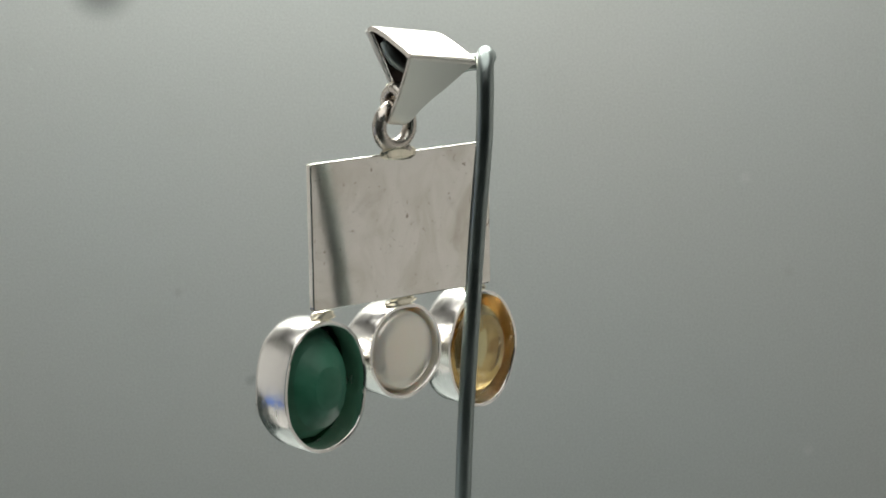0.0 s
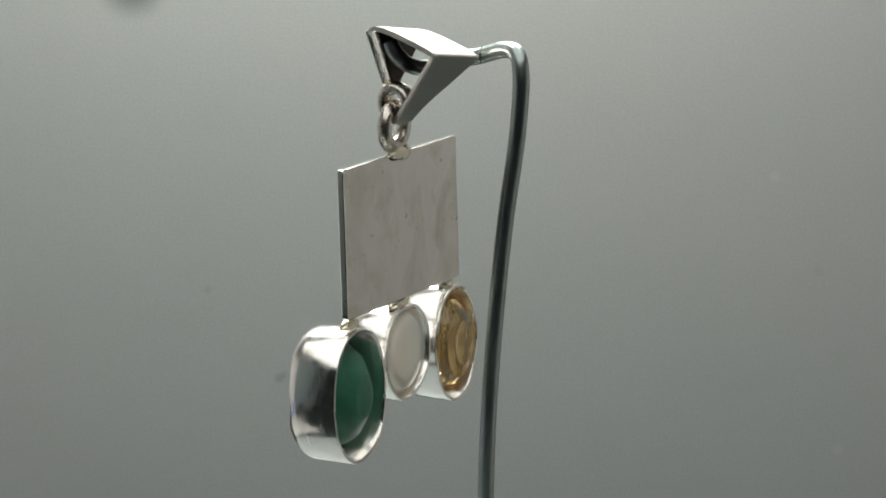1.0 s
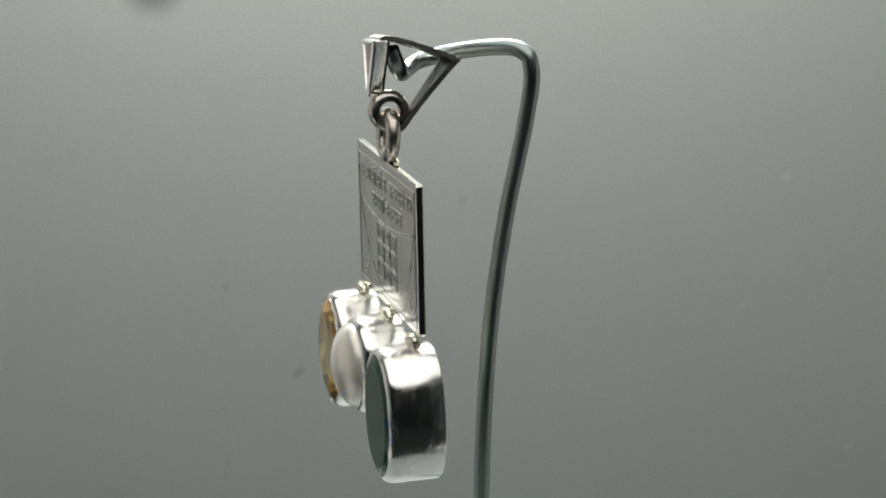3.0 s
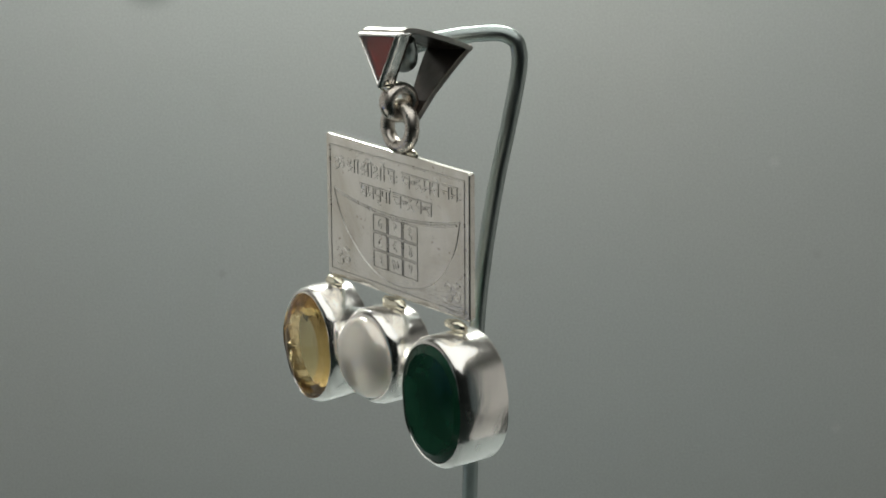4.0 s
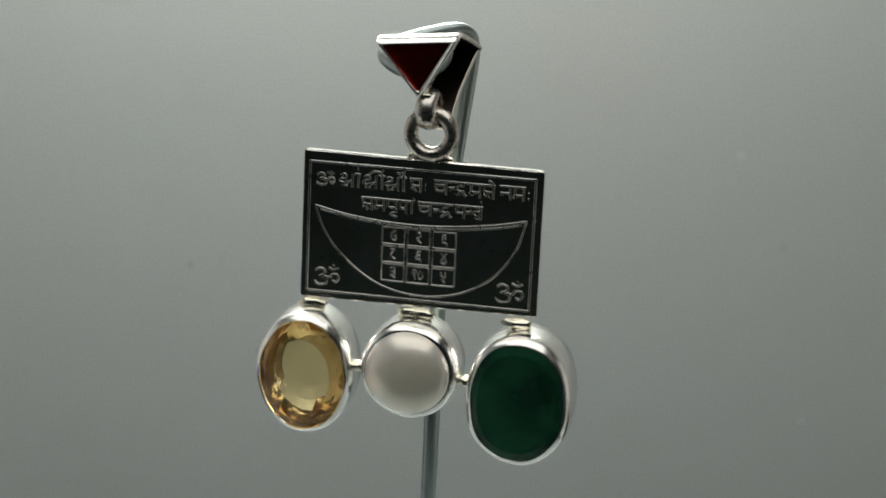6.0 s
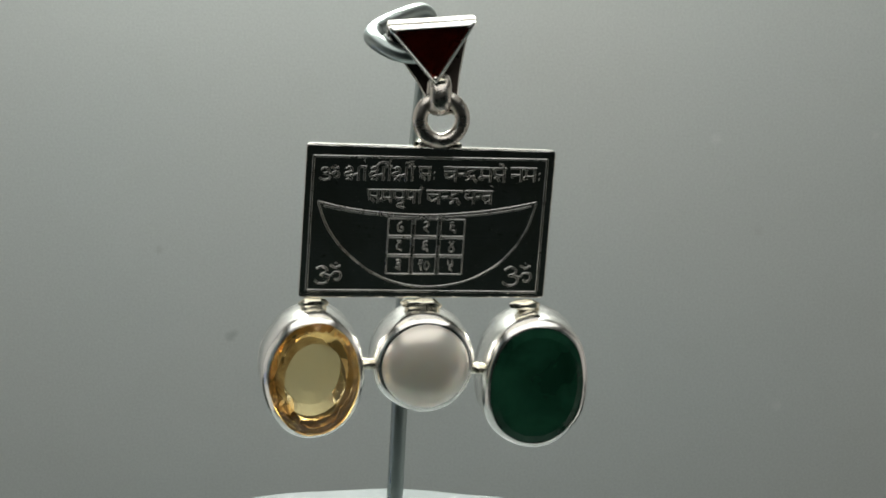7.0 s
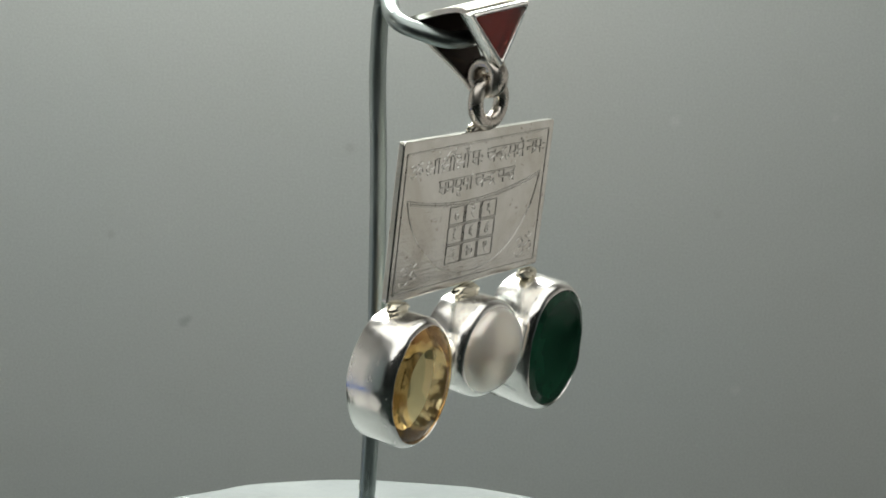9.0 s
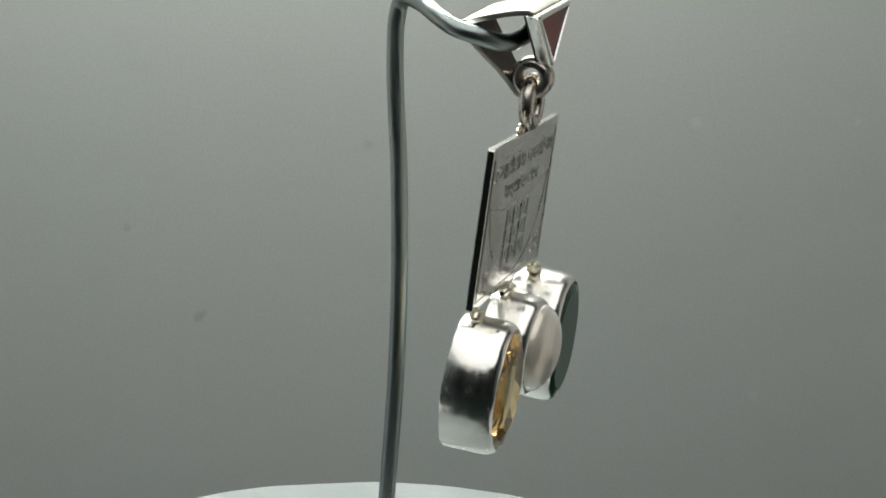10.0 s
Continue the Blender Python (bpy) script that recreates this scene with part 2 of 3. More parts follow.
def tube(path, r, seg=14, closed=False, bm=None, taper=0.0):
    """A round bar along a path, with domed ends."""
    bm = bm or bmesh.new()
    n = len(path)
    tangents = [((path[(k + 1) % n] - path[k - 1]) if closed or 0 < k < n - 1 else (path[min(k + 1, n - 1)] - path[max(k - 1, 0)])).normalized() for k in range(n)]
    side = tangents[0].orthogonal().normalized()
    rings = []
    for k in range(n):
        side = (side - tangents[k] * side.dot(tangents[k])).normalized()
        up = tangents[k].cross(side)
        rr = r * (1 + taper * noise.noise(path[k] * 0.7))
        rings.append([bm.verts.new(path[k] + rr * (math.cos(a) * side + math.sin(a) * up)) for a in (2 * math.pi * j / seg for j in range(seg))])
    for k in range(n if closed else n - 1):
        a, b = rings[k], rings[(k + 1) % n]
        shift = 0
        if closed and k == n - 1:
            shift = min(range(seg), key=lambda s: (a[0].co - b[s].co).length)
        for j in range(seg):
            bm.faces.new((a[j], a[(j + 1) % seg], b[(j + 1 + shift) % seg], b[(j + shift) % seg]))
    if not closed:
        for ring, t, c in ((rings[0], -tangents[0], path[0]), (rings[-1], tangents[-1], path[-1])):
            tip = bm.verts.new(c + t * r * 0.45)
            for j in range(seg):
                bm.faces.new((ring[j], ring[(j + 1) % seg], tip))
    return bm


def slab(outline, y0, y1, bevel=0.12):
    """A flat plate: an outline in x and z, from depth y0 to y1, with rounded edges."""
    bm = bmesh.new()
    a = [bm.verts.new((x, y0, z)) for x, z in outline]
    f = bm.faces.new(a)
    ext = bmesh.ops.extrude_face_region(bm, geom=[f])
    for v in ext["geom"]:
        if isinstance(v, bmesh.types.BMVert):
            v.co.y = y1
    bmesh.ops.bevel(bm, geom=bm.edges[:], offset=bevel, segments=2, affect="EDGES", profile=0.5)
    return bm


def oval(a, b, k, n, power=2.0):
    t = 2 * math.pi * k / n
    c, s = math.cos(t), math.sin(t)
    return Vector((a * math.copysign(abs(c) ** (2 / power), c), 0, b * math.copysign(abs(s) ** (2 / power), s)))


def collar(cx, cz, a, b, profile, n=96, power=2.0, seed=0.0):
    """A bezel: a closed profile of (inset, depth) swept round an oval."""
    bm = bmesh.new()
    rings = []
    for k in range(n):
        p, q, o = oval(a, b, k + 1, n, power), oval(a, b, k - 1, n, power), oval(a, b, k, n, power)
        t = (p - q).normalized()
        out = Vector((t.z, 0, -t.x))
        wob = 0.15 * noise.noise(Vector((o.x * 0.35 + seed, seed, o.z * 0.35)))
        rings.append([bm.verts.new(Vector((cx, y + 0.1 * noise.noise(o * 0.4 + Vector((0, y, seed))), cz)) + o + out * (wob - inset)) for inset, y in profile])
    m = len(profile)
    for k in range(n):
        a_, b_ = rings[k], rings[(k + 1) % n]
        for j in range(m):
            bm.faces.new((a_[j], a_[(j + 1) % m], b_[(j + 1) % m], b_[j]))
    return bm


def cut_stone(cx, cz, a, b, rings, n=16, power=2.0, culet=None, table=True):
    """A faceted oval stone: rings of (scale, depth, half turns), closed by a table in front and a culet behind."""
    bm = bmesh.new()
    made = []
    for s, y, tw in rings:
        made.append([bm.verts.new(Vector((cx, y, cz)) + s * oval(a, b, k + 0.5 * tw, n, power)) for k in range(n)])
    if table:
        bm.faces.new(made[0])
    for (r0, r1), (d0, d1) in zip(zip(made, made[1:]), zip(rings, rings[1:])):
        turn = d1[2] - d0[2]
        for k in range(n):
            k1 = (k + 1) % n
            if turn == 0:
                bm.faces.new((r0[k], r0[k1], r1[k1], r1[k]))
            elif turn > 0:
                bm.faces.new((r0[k], r0[k1], r1[k]))
                bm.faces.new((r1[k], r0[k1], r1[k1]))
            else:
                bm.faces.new((r0[k], r1[k1], r1[k]))
                bm.faces.new((r0[k], r0[k1], r1[k1]))
    if culet:
        tip = bm.verts.new(culet)
        for k in range(n):
            bm.faces.new((made[-1][k], made[-1][(k + 1) % n], tip))
    else:
        bm.faces.new(made[-1])
    return bm


def ribbon(bm, line, width, y0, rise, core=0.7):
    """A struck line along a polyline in x and z on a face at depth y0 that looks to -y: two sloped edges and a flat core."""
    p = [Vector((x, 0, z)) for x, z in line]
    rows = []
    for k, q in enumerate(p):
        t = (p[min(k + 1, len(p) - 1)] - p[max(k - 1, 0)])
        t = t.normalized() if t.length > 1e-9 else Vector((1, 0, 0))
        o = Vector((t.z, 0, -t.x)) * width / 2
        rows.append([bm.verts.new(v) for v in (q + o + Vector((0, y0, 0)), q + o * core + Vector((0, y0 - rise, 0)), q - o * core + Vector((0, y0 - rise, 0)), q - o + Vector((0, y0, 0)))])
    for a, b in zip(rows, rows[1:]):
        for j in range(3):
            bm.faces.new((a[j], a[j + 1], b[j + 1], b[j])).material_index = int(j == 1)
    for r in (rows[0], rows[-1]):
        bm.faces.new(r)


# ---- the setting: a small photo tent on a table, open to a dim room ----
thing("table", box(-420, 420, -420, 300, -133, -108, 3), table_cloth, "table covered with dark cloth under the photo tent", "table", "structure")
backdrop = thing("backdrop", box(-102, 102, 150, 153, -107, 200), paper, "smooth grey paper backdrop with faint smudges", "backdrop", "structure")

# out of view, added to brighten reflections beside the paper
thing("back_reflector", box(-280, 280, 153.5, 157, -107, 200), reflector_sheet, "unseen white reflector cloth behind the paper", "tent wall", "structure")

for side, x in (("west", -1), ("east", 1)):
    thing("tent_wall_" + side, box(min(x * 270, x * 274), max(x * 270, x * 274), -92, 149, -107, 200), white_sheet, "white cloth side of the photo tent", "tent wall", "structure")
    # unseen cloths on the table, added to brighten reflections in the silver
    thing("reflector_cloth_" + side, box(min(x * 95, x * 269), max(x * 95, x * 269), -90, 30, -107.6, -106, 0.6), white_sheet, "unseen white reflector cloth lying on the table", "cloth", "structure")
# unseen panels, added so that the turned plate mirrors a dim grey
thing("mirrored_panel_west", box(-273, -270, -240, -92.5, -107, 200), panel_pale, "unseen pale blue-grey panel mirrored in the plate", "tent flap", "structure")
thing("mirrored_panel_east", box(270, 273, -240, -92.5, -107, 200), panel_dim, "unseen blue-grey panel mirrored in the plate", "tent flap", "structure")
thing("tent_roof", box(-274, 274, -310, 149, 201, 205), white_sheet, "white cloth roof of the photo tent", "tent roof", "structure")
card = box(-262, -236, -70, 40, -106, -96.5, 1.5)
thing("blue_box", card, blue_card, "flat blue cardboard box on the white cloth", "box")

# ---- turntable with the wire stand ----
bm = bmesh.new()
bmesh.ops.create_cone(bm, cap_ends=True, segments=64, radius1=34, radius2=30, depth=58)
bmesh.ops.translate(bm, vec=(0, 0, -78.5), verts=bm.verts)
bmesh.ops.bevel(bm, geom=[e for e in bm.edges if abs(e.verts[0].co.z - e.verts[1].co.z) < 0.01], offset=2, segments=3, affect="EDGES")
thing("turntable", bm, plastic_grey, "round grey plastic turntable motor under the display stand", "turntable")

stand = tagged(new("wire_stand"), "bent galvanised wire hook on a pale grey-white round foam base", "display stand")


def foam_disc(cx, cy, r, z0, z1):
    """A hand-cut round disc with an uneven rim."""
    bm = bmesh.new()
    n = 120
    rings = []
    for dr, z in ((-0.6, z0), (0.0, z0 + 0.6), (0.0, z1 - 0.8), (-0.35, z1 - 0.25), (-1.1, z1), (-r * 0.5, z1 + 0.05)):
        ring = []
        for k in range(n):
            t = 2 * math.pi * k / n
            w = r + dr + 0.5 * noise.noise(Vector((3 * math.cos(t), 3 * math.sin(t), 1.7))) + 0.25 * noise.noise(Vector((9 * math.cos(t), 9 * math.sin(t), 0.2)))
            ring.append(bm.verts.new((cx + w * math.cos(t), cy + w * math.sin(t), z + w * (0.0248 * math.cos(t) - 0.0078 * math.sin(t)) + 0.25 * noise.noise(Vector((4 * math.cos(t), 4 * math.sin(t), 5.0))))))
        rings.append(ring)
    for a, b in zip(rings, rings[1:]):
        for k in range(n):
            bm.faces.new((a[k], a[(k + 1) % n], b[(k + 1) % n], b[k]))
    bm.faces.new(rings[0])
    bm.faces.new(rings[-1])
    return bm


part("base", foam_disc(-3.9, -1.2, 38.3, -49, -43.1), base_white, stand, "pale grey-white round foam base")
WIRE = [(-3.08, 0.29, -46), (-3.06, 0.2, -36), (-3.01, 0.05, -28), (-2.98, -0.06, -18), (-2.91, 0.22, -8), (-2.36, 1.05, 2), (-1.69, 2.14, 10), (-1.15, 2.6, 15.2), (-1.15, 2.45, 17.2),
        (-1.5, 2.05, 18.2), (-2.55, 0.95, 18.72), (-4.5, -1.1, 18.45), (-6.7, -3.1, 17.85), (-8.05, -5.2, 17.15), (-7.75, -7.3, 16.6), (-6.1, -8.9, 15.95), (-4.2, -9.8, 15.9), (-2.4, -10.5, 16.4), (-1.4, -11.2, 17.4), (-1.1, -11.8, 18.7)]
part("wire", tube(spline(WIRE, 7), 0.83, 18, taper=0.03), steel, stand, "bent galvanised steel wire", sharp=60)

# ---- the pendant ----
pendant = tagged(new("pendant"), "silver pendant with engraved plate, citrine, pearl and emerald", "pendant")
PLATE = Matrix.Translation((-2.865, -10.67, 0.03)) @ Matrix.Rotation(0.068, 4, "X") @ Matrix.Rotation(0.009, 4, "Y")
HALF, FACE = 12.0, -0.36


def rounded(corners, r, steps=4):
    """An outline with its corners rounded to the radius r."""
    out = []
    for k, c in enumerate(corners):
        c, p, q = Vector(c), Vector(corners[k - 1]), Vector(corners[(k + 1) % len(corners)])
        a, b = c + (p - c).normalized() * r, c + (q - c).normalized() * r
        for j in range(steps + 1):
            t = j / steps
            v = a * (1 - t) ** 2 + c * 2 * t * (1 - t) + b * t * t
            out.append((v.x, v.y))
    return out


plate = part("plate", slab(rounded([(-HALF, -7.52), (11.85, -7.3), (11.9, 7.38), (-11.9, 7.58)], 0.4), FACE, 0.36, 0.12), silver_plate, pendant, "rectangular engraved silver plate", PLATE, 12)


def engraving(name, lines, width, parent, label=""):
    bm = bmesh.new()
    for k, ln in enumerate(lines):
        ribbon(bm, ln, width, FACE + 0.004, 0.065 + 0.002 * k, max(0.2, 1 - 0.11 / width))
    return part(name, bm, silver_cut, parent, label, PLATE, sharp=20, inner=silver_plate)


def curve2(points, steps=8):
    return [(v.x, v.y) for v in spline([(x, z, 0) for x, z in points], steps)]


# single-stroke letters on a grid: the head line lies at height 1, the foot at 0; each is (width, strokes)
BAR = "bar"
GLYPHS = {
    "om": (1.25, [[(0.05, 0.78), (0.25, 0.92), (0.45, 0.8), (0.42, 0.6), (0.22, 0.5), (0.45, 0.45), (0.55, 0.25), (0.4, 0.05), (0.15, 0.05), (0.0, 0.2)],
                  [(0.42, 0.5), (0.62, 0.45), (0.75, 0.62), (0.95, 0.62), (1.02, 0.42), (0.9, 0.22), (0.75, 0.3)],
                  [(0.6, 1.0), (0.8, 0.86), (1.0, 1.0)], [(0.8, 1.08), (0.82, 1.14)]]),
    "shr": (0.78, [[(0.08, 0.82), (0.22, 0.95), (0.36, 0.84), (0.32, 0.66), (0.12, 0.58), (0.02, 0.42), (0.2, 0.3), (0.4, 0.42)], [(0.2, 0.3), (0.4, 0.06)], [(0.68, 0.5), (0.42, 0.36), (0.12, 0.05)], [(0.68, 1), (0.68, 0)]]),
    "aa": (0.3, [[(0.2, 1), (0.2, 0)], BAR]),
    "ii": (0.35, [[(0.2, 1), (0.2, 0)], [(0.2, 1), (0.1, 1.25), (-0.25, 1.27), (-0.45, 1.02)], BAR]),
    "au": (0.35, [[(0.2, 1), (0.2, 0)], [(0.2, 1), (0.05, 1.25), (-0.15, 1.3)], [(0.2, 1), (0.2, 1.25), (0.05, 1.36)], BAR]),
    "dot": (0.0, [[(-0.15, 1.38), (-0.1, 1.45)]]),
    "s": (0.72, [[(0.12, 1), (0.12, 0.6), (0.3, 0.5), (0.2, 0.32), (0.08, 0.3)], [(0.2, 0.4), (0.42, 0.05)], [(0.3, 0.5), (0.62, 0.5)], [(0.62, 1), (0.62, 0)], BAR]),
    "colon": (0.35, [[(0.15, 0.62), (0.2, 0.6)], [(0.15, 0.22), (0.2, 0.2)]]),
    "ch": (0.75, [[(0.02, 0.7), (0.65, 0.7)], [(0.2, 0.7), (0.1, 0.45), (0.3, 0.25), (0.5, 0.35), (0.65, 0.5)], [(0.65, 1), (0.65, 0)], BAR]),
    "nh": (0.42, [[(0.05, 0.55), (0.4, 0.55)], [(0.1, 0.55), (0.08, 0.42), (0.2, 0.4)], [(0.36, 0.7), (0.36, 0.4)], BAR]),
    "dr": (0.68, [[(0.38, 1), (0.38, 0.8), (0.15, 0.72), (0.08, 0.5), (0.25, 0.36), (0.42, 0.42), (0.45, 0.22), (0.6, 0.02)], [(0.3, 0.3), (0.05, 0.05)], BAR]),
    "m": (0.72, [[(0.15, 1), (0.15, 0.38)], [(0.15, 0.38), (0.05, 0.28), (0.15, 0.2), (0.25, 0.3), (0.15, 0.4), (0.62, 0.4)], [(0.62, 1), (0.62, 0)], BAR]),
    "e": (0.0, [[(-0.1, 1), (-0.2, 1.25), (-0.4, 1.32)]]),
    "n": (0.72, [[(0.05, 0.5), (0.6, 0.5)], [(0.12, 0.5), (0.1, 0.36), (0.22, 0.34)], [(0.6, 1), (0.6, 0)], BAR]),
    "p": (0.72, [[(0.12, 1), (0.12, 0.5), (0.3, 0.38), (0.62, 0.42)], [(0.62, 1), (0.62, 0)], BAR]),
    "uu": (0.0, [[(-0.12, 0.0), (-0.35, -0.05), (-0.4, -0.22), (-0.2, -0.3), (-0.05, -0.35)]]),
    "nn": (0.95, [[(0.12, 1), (0.12, 0.5), (0.3, 0.38), (0.5, 0.5)], [(0.5, 1), (0.5, 0)], [(0.82, 1), (0.82, 0)], [(0.82, 1), (0.95, 1.2), (0.85, 1.32)], BAR]),
    "y": (0.72, [[(0.08, 0.95), (0.25, 0.85), (0.1, 0.65), (0.2, 0.45), (0.62, 0.45)], [(0.62, 1), (0.62, 0)], BAR]),
    "tr": (0.75, [[(0.62, 0.65), (0.2, 0.62), (0.15, 0.4), (0.3, 0.3)], [(0.62, 0.35), (0.25, 0.05)], [(0.62, 1), (0.62, 0)], BAR]),
    " ": (0.42, []),
    "1": (0.5, [[(0.2, 0.75), (0.3, 0.95), (0.45, 0.8), (0.3, 0.55), (0.15, 0.65), (0.3, 0.55), (0.4, 0.05)]]),
    "2": (0.6, [[(0.12, 0.88), (0.3, 0.98), (0.45, 0.8), (0.35, 0.6), (0.15, 0.5), (0.2, 0.35), (0.5, 0.05)]]),
    "3": (0.6, [[(0.12, 0.9), (0.35, 0.98), (0.45, 0.78), (0.22, 0.62), (0.45, 0.5), (0.4, 0.3), (0.15, 0.3), (0.5, 0.02)]]),
    "4": (0.6, [[(0.1, 0.98), (0.4, 0.5), (0.5, 0.2), (0.3, 0.05), (0.12, 0.2), (0.2, 0.5), (0.5, 0.98)]]),
    "5": (0.6, [[(0.12, 0.98), (0.15, 0.6), (0.45, 0.55)], [(0.45, 0.98), (0.45, 0.5), (0.25, 0.3), (0.48, 0.02)]]),
    "6": (0.6, [[(0.48, 0.98), (0.2, 0.9), (0.18, 0.68), (0.42, 0.6), (0.15, 0.5), (0.15, 0.25), (0.42, 0.25), (0.5, 0.02)]]),
    "7": (0.6, [[(0.42, 0.98), (0.12, 0.7), (0.12, 0.3), (0.35, 0.1), (0.5, 0.35), (0.42, 0.55), (0.3, 0.45)]]),
    "8": (0.6, [[(0.1, 0.95), (0.42, 0.9), (0.15, 0.6), (0.18, 0.25), (0.5, 0.08)]]),
    "9": (0.6, [[(0.4, 0.9), (0.2, 0.98), (0.15, 0.75), (0.4, 0.7), (0.15, 0.55), (0.2, 0.3), (0.45, 0.25), (0.5, 0.02)]]),
    "0": (0.6, [[(0.3, 0.9), (0.12, 0.5), (0.3, 0.12), (0.5, 0.5), (0.3, 0.9)]]),
}


def write(name, keys, x, z, height, wide, width, to_x=None):
    """Engrave a line of letters from x on, its foot at z, stretched to end at to_x if given: each letter with its marks is one part, each word's head line another."""
    total = sum(GLYPHS[k][0] for k in keys)
    wide = (to_x - x) / (total * height) if to_x is not None else wide
    letters, at, bar_from = [], 0.0, None
    for k in [*keys, " "]:
        w, strokes = GLYPHS[k]
        has_bar = BAR in strokes
        if has_bar and bar_from is None:
            bar_from = at
        if not has_bar and w and bar_from is not None:
            engraving("head_line", [[(x + bar_from * height * wide, z + height), (x + at * height * wide, z + height)]], width, plate)
            bar_from = None
        drawn = []
        for s in strokes:
            if s != BAR:
                pts = [(x + (at + u) * height * wide, z + v * height) for u, v in s]
                drawn.append(curve2(pts, 5) if len(pts) > 3 else pts)
        if w == 0 and letters:
            letters[-1] += drawn
        elif drawn:
            letters.append(drawn)
        at += w
    for drawn in letters:
        engraving(name, drawn, width, plate)


engraving("border_line", [[(-11.2, 6.42), (11.1, 6.5)], [(11.1, 6.55), (11.05, -6.7)], [(-11.2, 6.42), (-11.3, -6.75)], [(-11.3, -6.75), (11.05, -6.72)]], 0.24, plate)
moon_top = curve2([(-10.6, 2.0), (-7.7, 1.38), (-4.5, 1.0), (-1.5, 0.86), (1.5, 0.93), (5.0, 1.27), (8.0, 1.76), (10.4, 2.3)])
moon_inner_top = curve2([(-10.05, 1.62), (-7.0, 1.06), (-4.0, 0.74), (-1.5, 0.6), (1.5, 0.67), (5.0, 0.99), (8.0, 1.45), (9.9, 1.9)])
moon_low = curve2([(-10.6, 2.0), (-9.75, -0.2), (-8.2, -2.4), (-5.3, -4.8), (-2.5, -5.95), (0.6, -6.28), (3.6, -5.8), (5.9, -4.75), (7.75, -3.25), (9.5, -0.7), (10.4, 2.3)])
engraving("crescent", [moon_top, moon_inner_top, moon_low], 0.22, plate)
GX, GZ = (-3.9, -1.38, 1.12, 3.68), (0.56, -1.33, -3.2, -5.1)
for k in range(3):
    for j in range(3):
        x0, x1, z0, z1 = GX[k] + 0.12, GX[k + 1] - 0.12, GZ[j] - 0.1, GZ[j + 1] + 0.1
        engraving("number_cell", [[(x0, z0), (x1, z0)], [(x1, z0), (x1, z1)], [(x1, z1), (x0, z1)], [(x0, z1), (x0, z0)]], 0.17, plate)
for j, row in enumerate((("7", "2", "9"), ("8", "6", "4"), ("3", "10", "5"))):
    for k, digits in enumerate(row):
        x = (GX[k] + GX[k + 1]) / 2 - 0.36 * len(digits)
        write("numeral", list(digits), x, GZ[j + 1] + 0.4, 1.12, 1.1, 0.18)
# the two lines of text, word by word: from x to x, foot and height of the letters
WORDS = [
    (["om"], -10.55, -8.35, 4.1, 1.3),
    (["shr", "aa", "dot"], -8.25, -6.15, 4.12, 1.36),
    (["shr", "ii", "dot"], -5.9, -3.7, 4.14, 1.38),
    (["shr", "au", "dot"], -3.7, -1.55, 4.14, 1.4),
    (["s", "colon"], -1.25, 0.6, 4.2, 1.32),
    (["ch", "nh", "dr", "m", "s", "e"], 1.15, 7.2, 4.2, 1.36),
    (["n", "m", "colon"], 7.6, 10.75, 4.28, 1.34),
    (["s", "m", "p", "uu", "nn"], -6.0, -0.75, 1.98, 1.25),
    (["ch", "nh", "dr"], -0.35, 3.15, 1.95, 1.3),
    (["y", "nh", "tr", "dot"], 3.3, 6.05, 2.0, 1.28),
    (["om"], -10.55, -7.5, -6.12, 1.9),
    (["om"], 7.65, 11.0, -6.1, 2.05),
]
for keys, x0, x1, z, high in WORDS:
    write("om_sign" if high > 1.8 else "letter", keys, x0, z, high, 1.0, 0.225, x1)

# ring on the plate's top edge, with its solder
RING = [(2.02 * math.cos(t), 0.0, 9.95 + 2.02 * math.sin(t)) for t in (2 * math.pi * k / 48 for k in range(48))]
ring_at = Matrix.Translation((-2.66, -11.45, 0.2)) @ Matrix.Rotation(radians(3), 4, "Y")
part("jump_ring", tube([Vector(p) for p in RING], 0.73, 14, True), silver_patina, pendant, "round jump ring of tarnished silver", ring_at, sharp=70)


def lump(center, size, seed):
    """An uneven blob of solder."""
    bm = bmesh.new()
    bmesh.ops.create_icosphere(bm, subdivisions=3, radius=1)
    for v in bm.verts:
        v.co = Vector([math.copysign(abs(c) ** 0.86, c) for c in v.co])
        v.co *= 0.9 + 0.22 * noise.noise(v.co * 1.4 + Vector((seed, 0, 0))) + 0.06 * noise.noise(v.co * 4.5 + Vector((0, seed, 0)))
        v.co = Vector(center) + Vector((v.co.x * size[0], v.co.y * size[1], v.co.z * size[2]))
    return bm


part("solder", lump((0.45, 0.26, 7.4), (2.6, 0.42, 0.85), 1.0), solder, pendant, "yellowish silver solder", PLATE)
part("solder", lump((-0.6, 0.25, 7.6), (0.75, 0.45, 0.62), 4.0), silver_patina, pendant, "dark tarnished solder", PLATE)

# bezels with their stones
def bezel(name, cx, cz, a, b, yf, yb, label, power=2.0, seed=0.0, lip=0.8):
    wall = 0.42
    profile = [(0.05, yb), (0.0, yb - 0.12), (0.0, yf + 1.3), (0.07, yf + 0.8), (0.22, yf + 0.42), (0.42, yf + 0.16), (0.62, yf + 0.03), (lip, yf), (lip + 0.1, yf + 0.12), (lip + 0.05, yf + 0.5),
               (wall, yf + 1.0), (wall, yb - 0.1), (wall - 0.08, yb)]
    return part(name, collar(cx, cz, a, b, profile, 96, power, seed), silver, pendant, label, PLATE, sharp=50)


